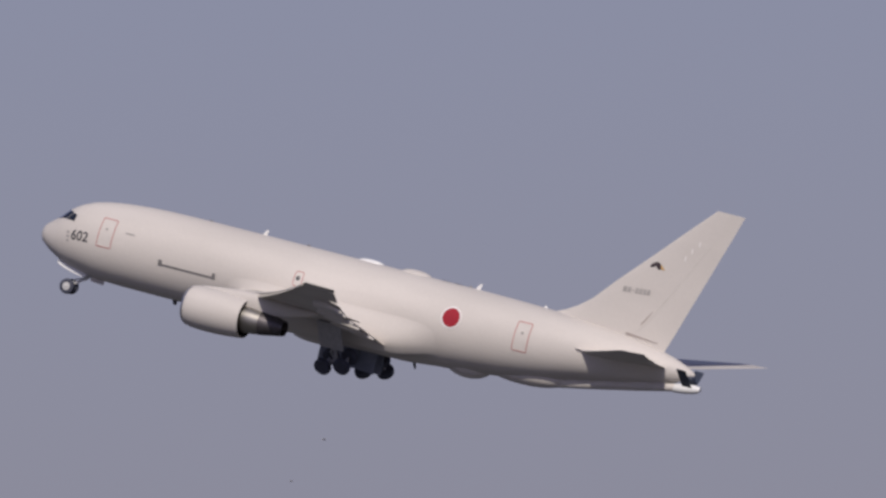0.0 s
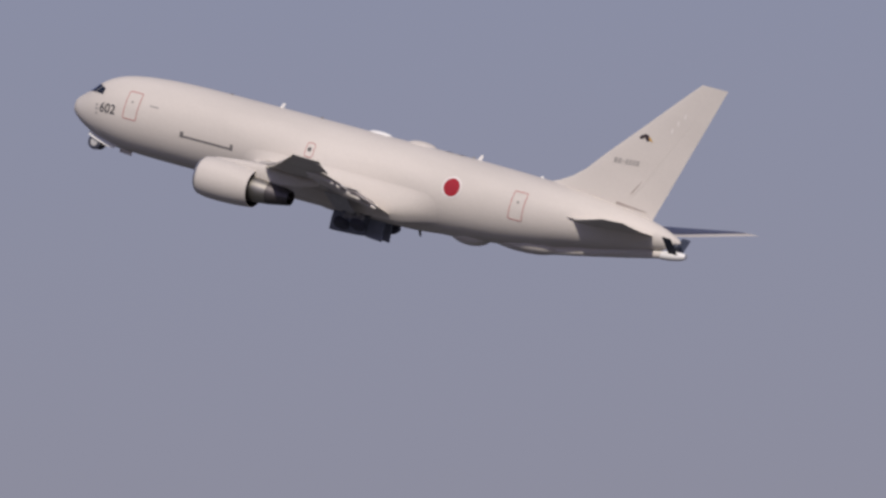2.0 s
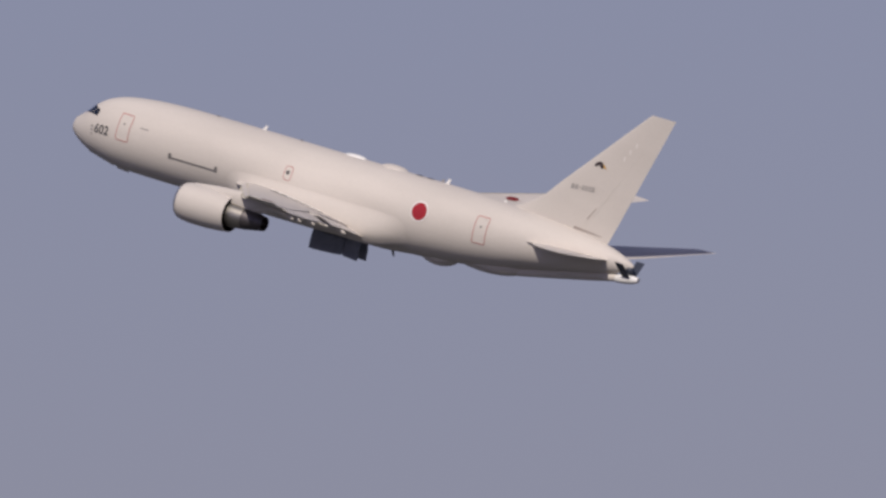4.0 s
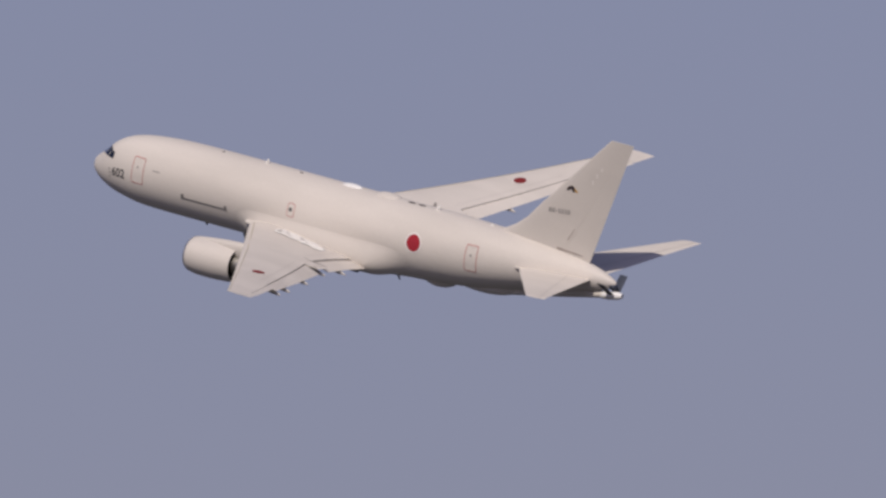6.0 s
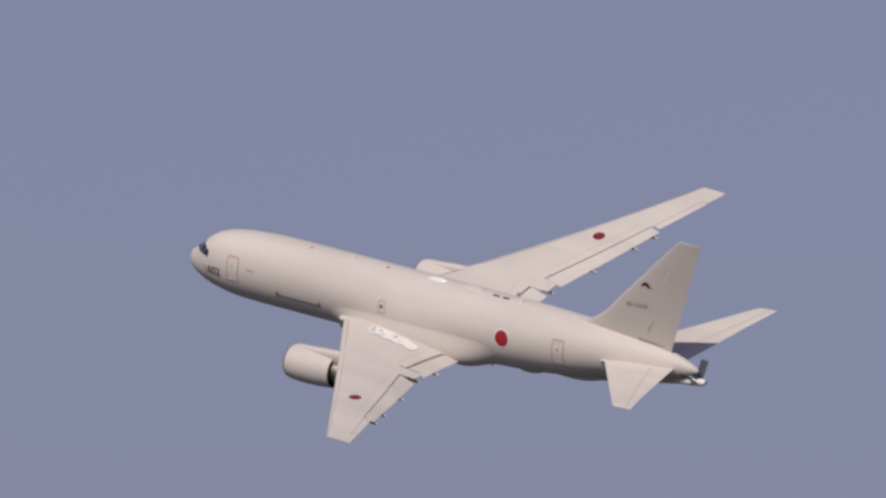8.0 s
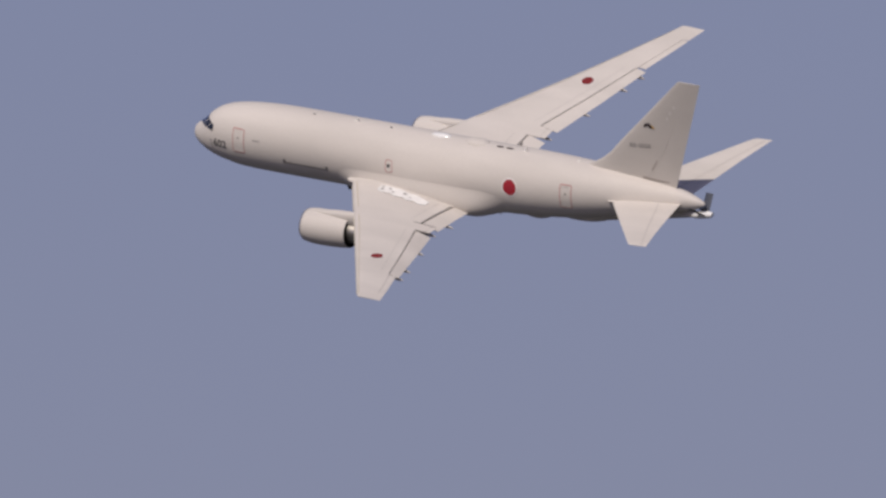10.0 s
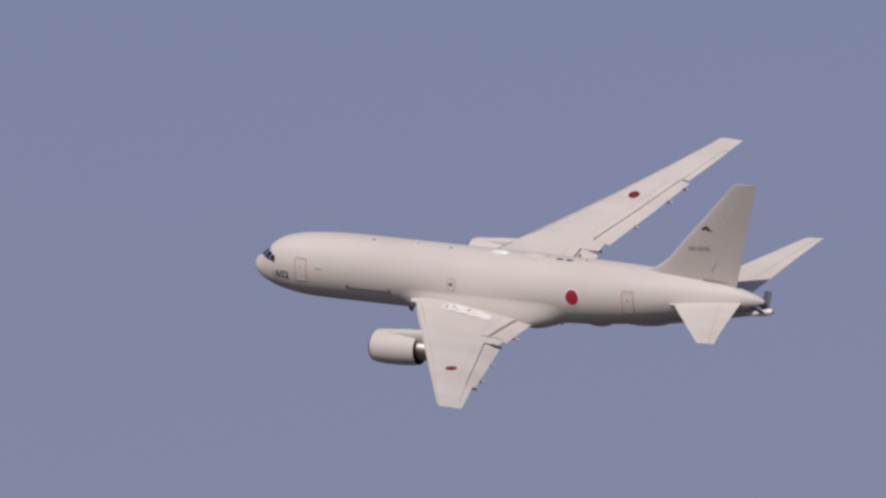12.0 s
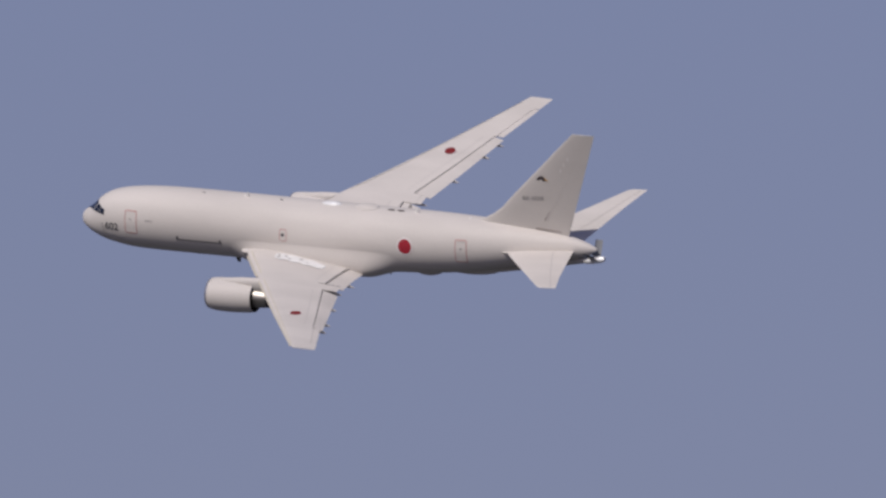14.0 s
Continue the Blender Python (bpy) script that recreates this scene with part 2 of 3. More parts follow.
def make_fuselage(craft):
    stations = sorted({round(r[0], 3) for r in BODY} | {round(0.06 * 1.22**i, 3) for i in range(22)} | set(np.arange(5, 47, 0.5).round(3).tolist()))
    bm = bmesh.new()
    loft(bm, [[hull(s, 2 * math.pi * i / 64) for i in range(64)] for s in stations if s <= 47.2])
    body = part("fuselage", bm, paint, craft, "smooth warm-grey painted fuselage")

    # cockpit panes: two windscreens and two side panes on each side
    def pane(corners, side):
        bm = bmesh.new()
        rows = []
        for i in range(7):
            u = i / 6
            row = []
            for j in range(7):
                v = j / 6
                s = (corners[0][0] * (1 - u) + corners[1][0] * u) * (1 - v) + (corners[3][0] * (1 - u) + corners[2][0] * u) * v
                t = (corners[0][1] * (1 - u) + corners[1][1] * u) * (1 - v) + (corners[3][1] * (1 - u) + corners[2][1] * u) * v
                p = hull(s, radians(t), 0.015)
                row.append(bm.verts.new((p.x, p.y * side, p.z)))
            rows.append(row)
        for a, b in zip(rows, rows[1:]):
            for j in range(6):
                bm.faces.new((a[j], a[j + 1], b[j + 1], b[j]))
        part("cockpit_window", bm, glass, body, "dark cockpit window pane")

    for side in (1, -1):
        pane([(0.52, 88), (1.50, 46), (1.97, 61), (1.72, 88)], side)
        pane([(1.57, 44), (2.06, 33), (2.50, 44), (2.04, 59)], side)
        pane([(2.12, 32), (2.86, 24), (2.87, 37), (2.56, 43)], side)

    # outlined doors
    def door(s0, s1, z0, z1, r, name, label, hole=None, line=0.058):
        def skin(u, v):
            return hull_z(u, v, 0.02)
        bm = bmesh.new()
        decal(bm, rounded(s0, z0, s1, z1, r), lambda u, v: hull_z(u, v, 0.012))
        d = part(name, bm, paint, craft, label)
        bm = bmesh.new()
        decal(bm, rounded(s0, z0, s1, z1, r), skin, rounded(s0 + line, z0 + line, s1 - line, z1 - line, max(r - line, 0.02)))
        part("door_outline", bm, line_red, d, "thin red rescue outline")
        if hole:
            bm = bmesh.new()
            decal(bm, ring_of(*hole, 16), lambda u, v: hull_z(u, v, 0.03))
            part("door_window", bm, mark_grey if hole[2] > 0.1 else mark_pale, d, "small dark door window")
        return d

    door(4.98, 6.10, -0.64, 1.24, 0.12, "entry_door", "closed entry door with a thin red outline", hole=(5.5, 0.55, 0.07))
    door(35.26, 36.30, -0.48, 1.43, 0.12, "service_door", "closed aft door with a thin red outline", hole=(35.78, 0.72, 0.08))
    door(19.28, 19.94, 0.02, 1.02, 0.2, "overwing_exit", "small overwing exit with a pale red outline", hole=(19.58, 0.56, 0.15), line=0.05)

    # dark guide mark with upturned ends, and small placards
    bm = bmesh.new()
    z0 = -0.78
    strip(bm, 9.75, z0 - 0.065, 13.75, z0 + 0.065, hull_z, 24)
    strip(bm, 9.66, z0 - 0.09, 9.92, z0 + 0.30, lambda u, v: hull_z(u, v, 0.024), 3)
    strip(bm, 13.60, z0 - 0.09, 13.84, z0 + 0.30, lambda u, v: hull_z(u, v, 0.024), 3)
    part("guide_mark", bm, mark_mid, body, "long grey bracket-shaped cargo door marking")
    for s0, s1, z0, z1, m in ((6.9, 7.6, 0.56, 0.65, mark_faint), (2.56, 2.78, -0.32, -0.18, mark_faint), (2.60, 2.84, -0.56, -0.44, mark_faint),
                              (2.66, 2.84, -0.82, -0.72, mark_faint)):
        bm = bmesh.new()
        strip(bm, s0, z0, s1, z1, hull_z, 3)
        part("placard", bm, m, body, "faded grey lettering bar")

    # port insignia
    s0, z0 = 30.76, 0.56
    bm = bmesh.new()
    decal(bm, ring_of(s0, z0, 0.72), lambda u, v: hull_z(u, v, 0.02))
    r = part("roundel", bm, white, craft, "white-edged red disc insignia")
    bm = bmesh.new()
    decal(bm, ring_of(s0, z0, 0.60), lambda u, v: hull_z(u, v, 0.035))
    part("disc", bm, red, r, "plain red disc")

    # nose number
    text = bpy.data.curves.new("number", "FONT")
    text.body, text.size, text.offset, text.space_character = "602", 1.0, 0.02, 1.04
    holder = bpy.data.objects.new("number", text)
    me = bpy.data.meshes.new_from_object(holder)
    bm = bmesh.new()
    bm.from_mesh(me)
    bpy.data.objects.remove(holder)
    bmesh.ops.triangulate(bm, faces=bm.faces)
    bmesh.ops.subdivide_edges(bm, edges=bm.edges, cuts=1)
    xs, ys = [v.co.x for v in bm.verts], [v.co.y for v in bm.verts]
    for v in bm.verts:
        u, w = (v.co.x - min(xs)) / (max(xs) - min(xs)), (v.co.y - min(ys)) / (max(ys) - min(ys))
        v.co = hull_z(2.98 + 1.32 * u, -0.64 + 0.66 * w + 0.05 * u, 0.025)
    part("nose_number", bm, mark_grey, body, "dark grey number 602")

    # roof antennas, domes and vents
    def blade(s, y, z, high, chord, sweep, material, name="blade_antenna", label="thin swept blade antenna"):
        bm = bmesh.new()
        rings = []
        for k, (f, c) in enumerate(((0, 1.0), (0.6, 0.72), (1, 0.5))):
            le = s + sweep * f
            ring = []
            for i in range(10):
                a = 2 * math.pi * i / 10
                ring.append(at(le + chord * c * (0.5 - 0.5 * math.cos(a)), y + 0.055 * c * math.sin(a), z + high * f))
            rings.append(ring)
        loft(bm, rings)
        part(name, bm, material, body, label)

    blade(15.25, 0, 2.55, 0.36, 0.34, 0.24, pale)
    blade(18.55, 0.1, 2.58, 0.10, 0.30, 0.05, mark_mid, label="small dark roof fitting")
    blade(30.8, 0, 2.52, 0.44, 0.36, 0.28, pale)
    blade(35.8, 0, 2.46, 0.18, 0.3, 0.06, pale)
    blade(11.4, 0.1, 2.56, 0.08, 0.36, 0.05, mark_mid, label="small dark roof fitting")
    blade(29.6, -1.15, 2.2, 0.42, 0.36, 0.25, mark_pale)
    blade(10.05, 0.1, -2.86, -0.34, 0.42, 0.16, mark_grey, label="dark belly blade antenna")
    blade(27.6, 0.2, -2.7, -0.62, 0.3, 0.34, mark_grey, label="dark belly blade antenna")

    blade(13.9, 0.5, -2.85, -0.52, 0.55, 0.20, mark_grey, label="dark belly blade antenna")

    def dome(s0, s1, y, z, wide, high, material, label):
        bm = bmesh.new()
        bmesh.ops.create_uvsphere(bm, u_segments=28, v_segments=14, radius=1.0)
        for v in bm.verts:
            x, yy, zz = v.co
            v.co = at((s0 + s1) / 2 - x * (s1 - s0) / 2, y + yy * wide, z + zz * high)
        part("radome", bm, material, body, label)

    # forward dome is white in place of hull paint, painting in its glint
    dome(22.3, 24.1, -0.10, 2.56, 0.34, 0.20, gloss_white, "low antenna dome in glossy white for its glint")
    dome(25.4, 27.6, -0.12, 2.48, 0.62, 0.33, paint, "low painted antenna dome")
    dome(29.8, 33.3, 0.0, -2.06, 1.0, 1.0, paint, "belly camera fairing")
    dome(32.2, 38.6, 0.0, -1.72, 0.95, 0.86, paint, "long boom root fairing")
    dome(15.7, 17.6, 2.62, -1.12, 0.42, 0.20, paint, "rounded wing root leading fillet")
    for s in (28.7, 29.6):
        bm = bmesh.new()
        decal(bm, ring_of(s, 89.5, 0.34, 20, 8.0), lambda u, v: hull(u, radians(v), 0.025))
        part("roof_vent", bm, brown, body, "small dark roof vent")

    # wing-to-body fairing: the hull's own skin, swollen softly round the wing root
    def swell(s, turn):
        def ease(u):
            u = max(0.0, min(1.0, u))
            return u * u * (3 - 2 * u)
        side = abs(math.degrees(turn) + 90)
        along = ease((s - 14.3) / 3.4) * ease((30.3 - s) / 3.4)
        around = ease((92 - side) / 38) * (0.20 + 0.80 * ease((side - 31) / 15))
        return 0.86 * along * around - 0.02

    bm = bmesh.new()
    loft(bm, [[hull(float(s), radians(-90 + 98 * (i / 48 - 1)), swell(float(s), radians(-90 + 98 * (i / 48 - 1)))) for i in range(97)]
              for s in np.arange(14.3, 30.31, 0.25)], cap=False, closed=False)
    part("wing_fairing", bm, paint, body, "rounded wing root fairing")
    return body


# ---- wings ----
def foil(n=14, keep=1.0):
    """Outline of a wing section of unit chord: (x, half thickness sign), cut off at keep."""
    xs = [keep * (0.5 - 0.5 * math.cos(math.pi * i / n)) if keep == 1 else keep * (1 - math.cos(0.5 * math.pi * i / n)) for i in range(n + 1)]
    thick = [5 * (0.2969 * math.sqrt(x) - 0.126 * x - 0.3516 * x * x + 0.2843 * x**3 - 0.1015 * x**4) for x in xs]
    up = [(x, 0.62 * t) for x, t in zip(xs, thick)]
    down = [(x, -0.38 * t) for x, t in zip(xs, thick)]
    return up[::-1] + down[1:]


LE_ROOT, LE_TIP = (16.37, 2.98), (30.5, 23.78)
Z_ROOT, Z_TIP, SAG = -1.08, 1.72, 1.35


def wing_line(y):
    """Leading edge station and height at span y."""
    f = (y - LE_ROOT[1]) / (LE_TIP[1] - LE_ROOT[1])
    return LE_ROOT[0] + f * (LE_TIP[0] - LE_ROOT[0]), Z_ROOT + f * (Z_TIP - Z_ROOT) - SAG * f * (1 - f)


def twist(x, y):
    """How far the root's rear part sits below the plain section."""
    return 0.75 * (max(0.0, 9.0 - y) / 6.0) ** 1.5 * max(0.0, x) ** 1.3


def chord_end(y):
    """The clean trailing edge."""
    if y < 8.6:
        return 27.30 + 0.01 * (y - 3)
    if y < 18.0:
        return 27.36 + (y - 8.6) * (30.25 - 27.36) / (18.0 - 8.6)
    return 30.25 + (y - 18.0) * (32.55 - 30.25) / (23.78 - 18.0)


def section(y, side, end, thick=None):
    """Ring of the wing at span y, cut off at station end."""
    le, z = wing_line(y)
    c = chord_end(y) - le
    t = 0.13 - 0.03 * (y - 3) / 21 if thick is None else thick
    return [at(le + c * x, y * side, z + c * t * h - 0.02 * x * c - twist(x, y)) for x, h in foil(14, min(1.0, (end - le) / c))]


def wing_top(s, y, side, off=0.02):
    """A point on the wing's upper skin."""
    le, z = wing_line(y)
    c = chord_end(y) - le
    x = max(0.0, min(1.0, (s - le) / c))
    t = 0.13 - 0.03 * (y - 3) / 21
    h = 0.62 * 5 * (0.2969 * math.sqrt(x) - 0.126 * x - 0.3516 * x * x + 0.2843 * x**3 - 0.1015 * x**4)
    return at(s, y * side, z + c * t * h - 0.02 * x * c - twist(x, y) + off)


def cut(y):
    """Where the fixed wing ends: ahead of the flaps, else the trailing edge."""
    if y < 7.85:
        return 25.60 + 0.055 * (y - 3)
    if y < 9.1:
        return 26.90
    if y < 18.2:
        return 26.22 + (y - 9.1) * (29.72 - 26.22) / (18.2 - 9.1)
    return chord_end(y) - (0.58 - 0.02 * (y - 18.2) if y < 22.3 else 0.0)


def flap(bm, rows, side, droop, thick=0.16):
    """A lowered panel: rows of (y, leading station, height, chord)."""
    rings = []
    for y, s, z, c in rows:
        ring = []
        for x, h in foil(8):
            a = radians(droop)
            u, w = x * c, h * c * thick
            ring.append(at(s + u * math.cos(a) + w * math.sin(a), y * side, z - u * math.sin(a) + w * math.cos(a)))
        rings.append(ring)
    return loft(bm, rings)


def make_wing(craft, side):
    bm = bmesh.new()
    ys = [1.2, 2.98, 3.4, 3.8, 4.2, 4.6, 5.2, 5.8, 6.5, 7.2, 7.83, 7.87, 9.08, 9.12, 11.5, 13.5, 15.5, 17.0, 18.18, 18.22, 20.0, 22.28, 22.32, 23.4]
    rings = [section(y, side, cut(y)) for y in ys]
    tip = section(23.78, side, 99, 0.06)
    loft(bm, rings + [tip])
    wing = part("wing", bm, paint_wing, craft, "swept warm-grey wing with lowered flaps", smooth=35)

    def under(s, y):
        """Height of the wing's middle surface."""
        le, z = wing_line(y)
        return z - 0.02 * (s - le) - twist((s - le) / (chord_end(y) - le), y)

    # lowered inboard and outboard flaps
    bm = bmesh.new()
    flap(bm, [(2.5, 25.40, under(25.5, 2.5) + 0.03, 1.36), (5.0, 25.52, under(25.6, 5.0) + 0.03, 1.50), (7.82, 25.68, under(25.75, 7.82) + 0.03, 1.70)], side, 14)
    part("inboard_flap", bm, paint_wing, wing, "lowered inboard flap")
    bm = bmesh.new()
    flap(bm, [(9.25, 26.08, under(26.1, 9.25) + 0.01, 1.55), (13.6, 27.75, under(27.8, 13.6) + 0.01, 1.26), (18.1, 29.50, under(29.5, 18.1) + 0.01, 0.98)], side, 14)
    part("outboard_flap", bm, paint_wing, wing, "lowered outboard flap")
    # dark strips painted as the shadow in the slots ahead of the flaps
    for y0, y1, w in ((3.1, 7.8, 0.08), (9.2, 18.1, 0.05)):
        bm = bmesh.new()
        rows = []
        for i in range(13):
            y = y0 + (y1 - y0) * i / 12
            e = cut(y)
            rows.append([bm.verts.new(wing_top(e - 0.02 + d, y, side, 0.012)) for d in (-w, 0.0)])
        for a, b in zip(rows, rows[1:]):
            bm.faces.new((a[0], a[1], b[1], b[0]))
        part("flap_slot_shade", bm, dark_gap, wing, "dark strip painted as the flap slot's shadow")
    # painted shadow of the chordwise gap beside the inboard aileron
    if side > 0:
        bm = bmesh.new()
        rows = [[bm.verts.new(wing_top(25.2 + 2.0 * i / 10, 7.88 + d, side, 0.016)) for d in (-0.04, 0.04)] for i in range(11)]
        for a, b in zip(rows, rows[1:]):
            bm.faces.new((a[0], a[1], b[1], b[0]))
        part("gap_shade", bm, dark_gap, wing, "dark strip painted as the chordwise gap's shadow")
    bm = bmesh.new()
    flap(bm, [(7.92, 26.60, under(26.7, 7.9) + 0.02, 0.72), (9.04, 26.60, under(26.7, 9.0) + 0.02, 0.78)], side, 5)
    part("inboard_aileron", bm, paint_wing, wing)
    bm = bmesh.new()
    flap(bm, [(18.26, cut(18.26) - 0.05, under(cut(18.26), 18.26) - 0.01, 0.64), (22.26, cut(22.26) - 0.05, under(cut(22.26), 22.26) - 0.01, 0.54)], side, 5, 0.2)
    part("aileron", bm, paint_wing, wing, "slightly lowered outer aileron")
    # spoiler panel joints on the upper skin
    for k, (y0, y1, ahead) in enumerate(((3.4, 7.6, 1.1), (9.4, 17.8, 0.85), (18.3, 22.2, 0.02))):
        bm = bmesh.new()
        rows = []
        for i in range(11):
            y = y0 + (y1 - y0) * i / 10
            e = cut(y) - ahead
            rows.append([bm.verts.new(wing_top(e + d, y, side, 0.012)) for d in (-0.02, 0.02)])
        for a, b in zip(rows, rows[1:]):
            bm.faces.new((a[0], a[1], b[1], b[0]))
        part("panel_joint", bm, fin_line, wing, "thin grey hinge line")
    # extended slats: thin shells ahead of and below the wing's nose
    for y0, y1 in ((3.3, 7.3), (8.6, 13.5), (13.56, 18.4), (18.46, 23.1)):
        bm = bmesh.new()
        rings = []
        for i in range(7):
            y = y0 + (y1 - y0) * i / 6
            le, z = wing_line(y)
            c = chord_end(y) - le
            t = 0.13 - 0.03 * (y - 3) / 21

            def half(x):
                return 5 * (0.2969 * math.sqrt(x) - 0.126 * x - 0.3516 * x * x + 0.2843 * x**3 - 0.1015 * x**4)
            reach = min(0.085, 0.55 / c)
            droop = 0.30 - 0.18 * (y - 3.3) / 20
            outer = [(x, 0.62 * half(x) * t * c + 0.03) for x in (reach, reach * 0.6, reach * 0.3, reach * 0.1)]
            outer += [(-0.05 / c, 0.0), (reach * 0.1, -0.38 * half(reach * 0.1) * t * c - 0.04), (reach * 0.5, -0.38 * half(reach * 0.5) * t * c - 0.04)]
            inner = [(reach * 0.5, -0.38 * half(reach * 0.5) * t * c), (0.004, 0.0), (reach, 0.62 * half(reach) * t * c + 0.005)]
            rings.append([at(le + c * x - 0.07, y * side, z + w - droop * max(0.0, 1 - x / reach)) for x, w in outer + inner])
        loft(bm, rings)
        part("slat", bm, slat_cream, wing, "extended leading edge slat in cream primer")
    # flap track fairings
    for y, length, end in ((6.0, 3.2, 27.50), (8.50, 2.6, 27.55), (12.2, 2.8, 28.85), (15.9, 2.5, 30.05), (17.7, 2.2, 30.55)):
        bm = bmesh.new()
        rings = []
        for i in range(11):
            f = i / 10
            r = 0.19 * math.sin(math.pi * (0.06 + 0.91 * f)) ** 0.7
            s = end - length * (1 - f)
            z = under(min(s, chord_end(y)), y) - 0.30 - 0.22 * max(0, f - 0.55) / 0.45
            rings.append([at(s, y * side + 0.75 * r * math.cos(a), z + 1.15 * r * math.sin(a)) for a in [2 * math.pi * k / 12 for k in range(12)]])
        loft(bm, rings)
        part("flap_track_fairing", bm, paint_wing, wing)
    # upper insignia
    s0, y0 = 26.76, 15.40
    bm = bmesh.new()
    decal(bm, ring_of(s0, y0, 0.545), lambda u, v: wing_top(u, v, side, 0.02))
    r = part("wing_roundel", bm, white, craft, "white-edged red disc on the wing")
    bm = bmesh.new()
    decal(bm, ring_of(s0, y0, 0.48), lambda u, v: wing_top(u, v, side, 0.032))
    part("disc", bm, wing_red, r, "plain red disc")
    # white patch beside the body, the sun's glint put into its colour
    if side > 0:
        bm = bmesh.new()
        out = [(19.3, 3.25), (19.35, 3.85), (19.6, 4.25), (20.1, 4.38), (20.6, 4.2), (21.2, 4.52), (21.9, 4.36), (22.4, 4.64), (23.0, 4.45), (23.6, 4.74),
               (24.1, 4.6), (24.0, 3.8), (23.3, 3.58), (22.6, 3.28), (21.8, 3.34), (21.0, 3.1), (20.2, 3.16), (19.7, 3.1)]
        fine = []
        for (a, b), (c, d) in zip(out, out[1:] + out[:1]):
            fine += [(a + (c - a) * i / 4, b + (d - b) * i / 4) for i in range(4)]
        decal(bm, fine, lambda u, v: wing_top(u, v, side, 0.045))
        w = part("root_glint_patch", bm, gloss_white, craft, "ragged glossy white wing root patch with its glint painted in")
        for s, y, r in ((19.62, 3.45, 0.13), (19.75, 3.85, 0.15), (20.3, 3.55, 0.14), (20.75, 3.9, 0.11), (21.7, 3.65, 0.17), (22.4, 4.05, 0.09)):
            bm = bmesh.new()
            decal(bm, ring_of(s, y, r, 14, 0.8), lambda u, v: wing_top(u, v, side, 0.065))
            part("spot", bm, mark_pale, w, "dark spot")
    return wing


# ---- engines ----
def spin(bm, rows, y, z, n=48):
    """Turn rows of (s, radius) about an engine axis."""
    return loft(bm, [[at(s, y + r * math.cos(a), z + r * math.sin(a)) for a in [2 * math.pi * i / n for i in range(n)]] for s, r in rows], cap=False)


def make_engine(craft, side):
    y, z = 8.12 * side, -2.44
    bm = bmesh.new()
    spin(bm, [(17.0, 1.02), (15.9, 1.05), (15.38, 1.09), (15.24, 1.14), (15.24, 1.18), (15.36, 1.26), (15.65, 1.34), (16.1, 1.39), (16.8, 1.41),
              (17.8, 1.395), (18.7, 1.335), (19.4, 1.255), (19.4, 1.215), (18.6, 1.20)], y, z)
    nac = part("engine", bm, paint, craft, "podded turbofan engine with a painted cowl", smooth=60)
    bm = bmesh.new()
    spin(bm, [(15.40, 1.07), (15.24, 1.135), (15.215, 1.16), (15.24, 1.195), (15.34, 1.265), (15.42, 1.29)], y, z)
    part("inlet_lip", bm, surface_lip, nac, "dull metal inlet lip")
    bm = bmesh.new()
    spin(bm, [(16.2, 1.03), (16.2, 0.36), (15.85, 0.22), (15.6, 0.02)], y, z)
    part("fan", bm, inlet_dark, nac, "dark fan and spinner")
    bm = bmesh.new()
    spin(bm, [(18.3, 1.17), (18.35, 0.9), (18.6, 0.915), (18.5, 1.195), (19.39, 1.21)], y, z)
    part("fan_duct", bm, inlet_dark, nac, "dark fan exhaust slot")
    bm = bmesh.new()
    spin(bm, [(18.55, 0.86), (19.2, 0.885), (19.8, 0.86), (20.6, 0.77)], y, z)
    part("core_cowl", bm, steel, nac, "bare metal core cowl")
    bm = bmesh.new()
    spin(bm, [(20.58, 0.785), (21.3, 0.66), (22.2, 0.50), (22.2, 0.45), (21.4, 0.5), (21.2, 0.2), (22.1, 0.12), (22.3, 0.02)], y, z)
    part("exhaust_nozzle", bm, nozzle_shade, nac, "exhaust nozzle darkened for the wing's shadow")
    bm = bmesh.new()
    rings = []
    for s, lo, hi, w in ((16.0, -1.36, -1.02, 0.08), (16.8, -1.5, -0.92, 0.30), (18.2, -1.7, -0.77, 0.40), (19.4, -1.9, -0.70, 0.40), (20.4, -2.0, -0.66, 0.36), (22.2, -1.75, -0.86, 0.30),
                         (24.2, -1.15, -0.92, 0.12)):
        c, h = (lo + hi) / 2, (hi - lo) / 2
        rings.append([at(s, y + w * math.copysign(abs(math.cos(a)) ** 0.7, math.cos(a)), c + h * math.sin(a)) for a in [2 * math.pi * i / 20 for i in range(20)]])
    loft(bm, rings)
    part("pylon", bm, paint, nac, "slim engine pylon")


surface_lip = surface("inlet_lip_metal", (0.58, 0.58, 0.60), 0.45, 0.9, vary=0.1)


# ---- tail ----
def blade_ring(le, chord, place, thick, n=10):
    return [place(le + chord * x, chord * thick * h * 1.0) for x, h in [(x, h if h > 0 else h * 0.62 / 0.38) for x, h in foil(n)]]


def slice_ring(a, b, x0, x1, place, thick, n=8):
    """Ring of a symmetrical section between two fractions of its chord."""
    def half(x):
        return 0.62 * 5 * (0.2969 * math.sqrt(x) - 0.126 * x - 0.3516 * x * x + 0.2843 * x**3 - 0.1015 * x**4) * (b - a) * thick
    xs = [x0 + (x1 - x0) * (1 - math.cos(0.5 * math.pi * i / n)) if x0 == 0 else x0 + (x1 - x0) * i / n for i in range(n + 1)]
    first = xs if x0 > 0 else xs[1:]
    return [place(a + (b - a) * x, half(x)) for x in xs[::-1]] + [place(a + (b - a) * x, -half(x)) for x in first]


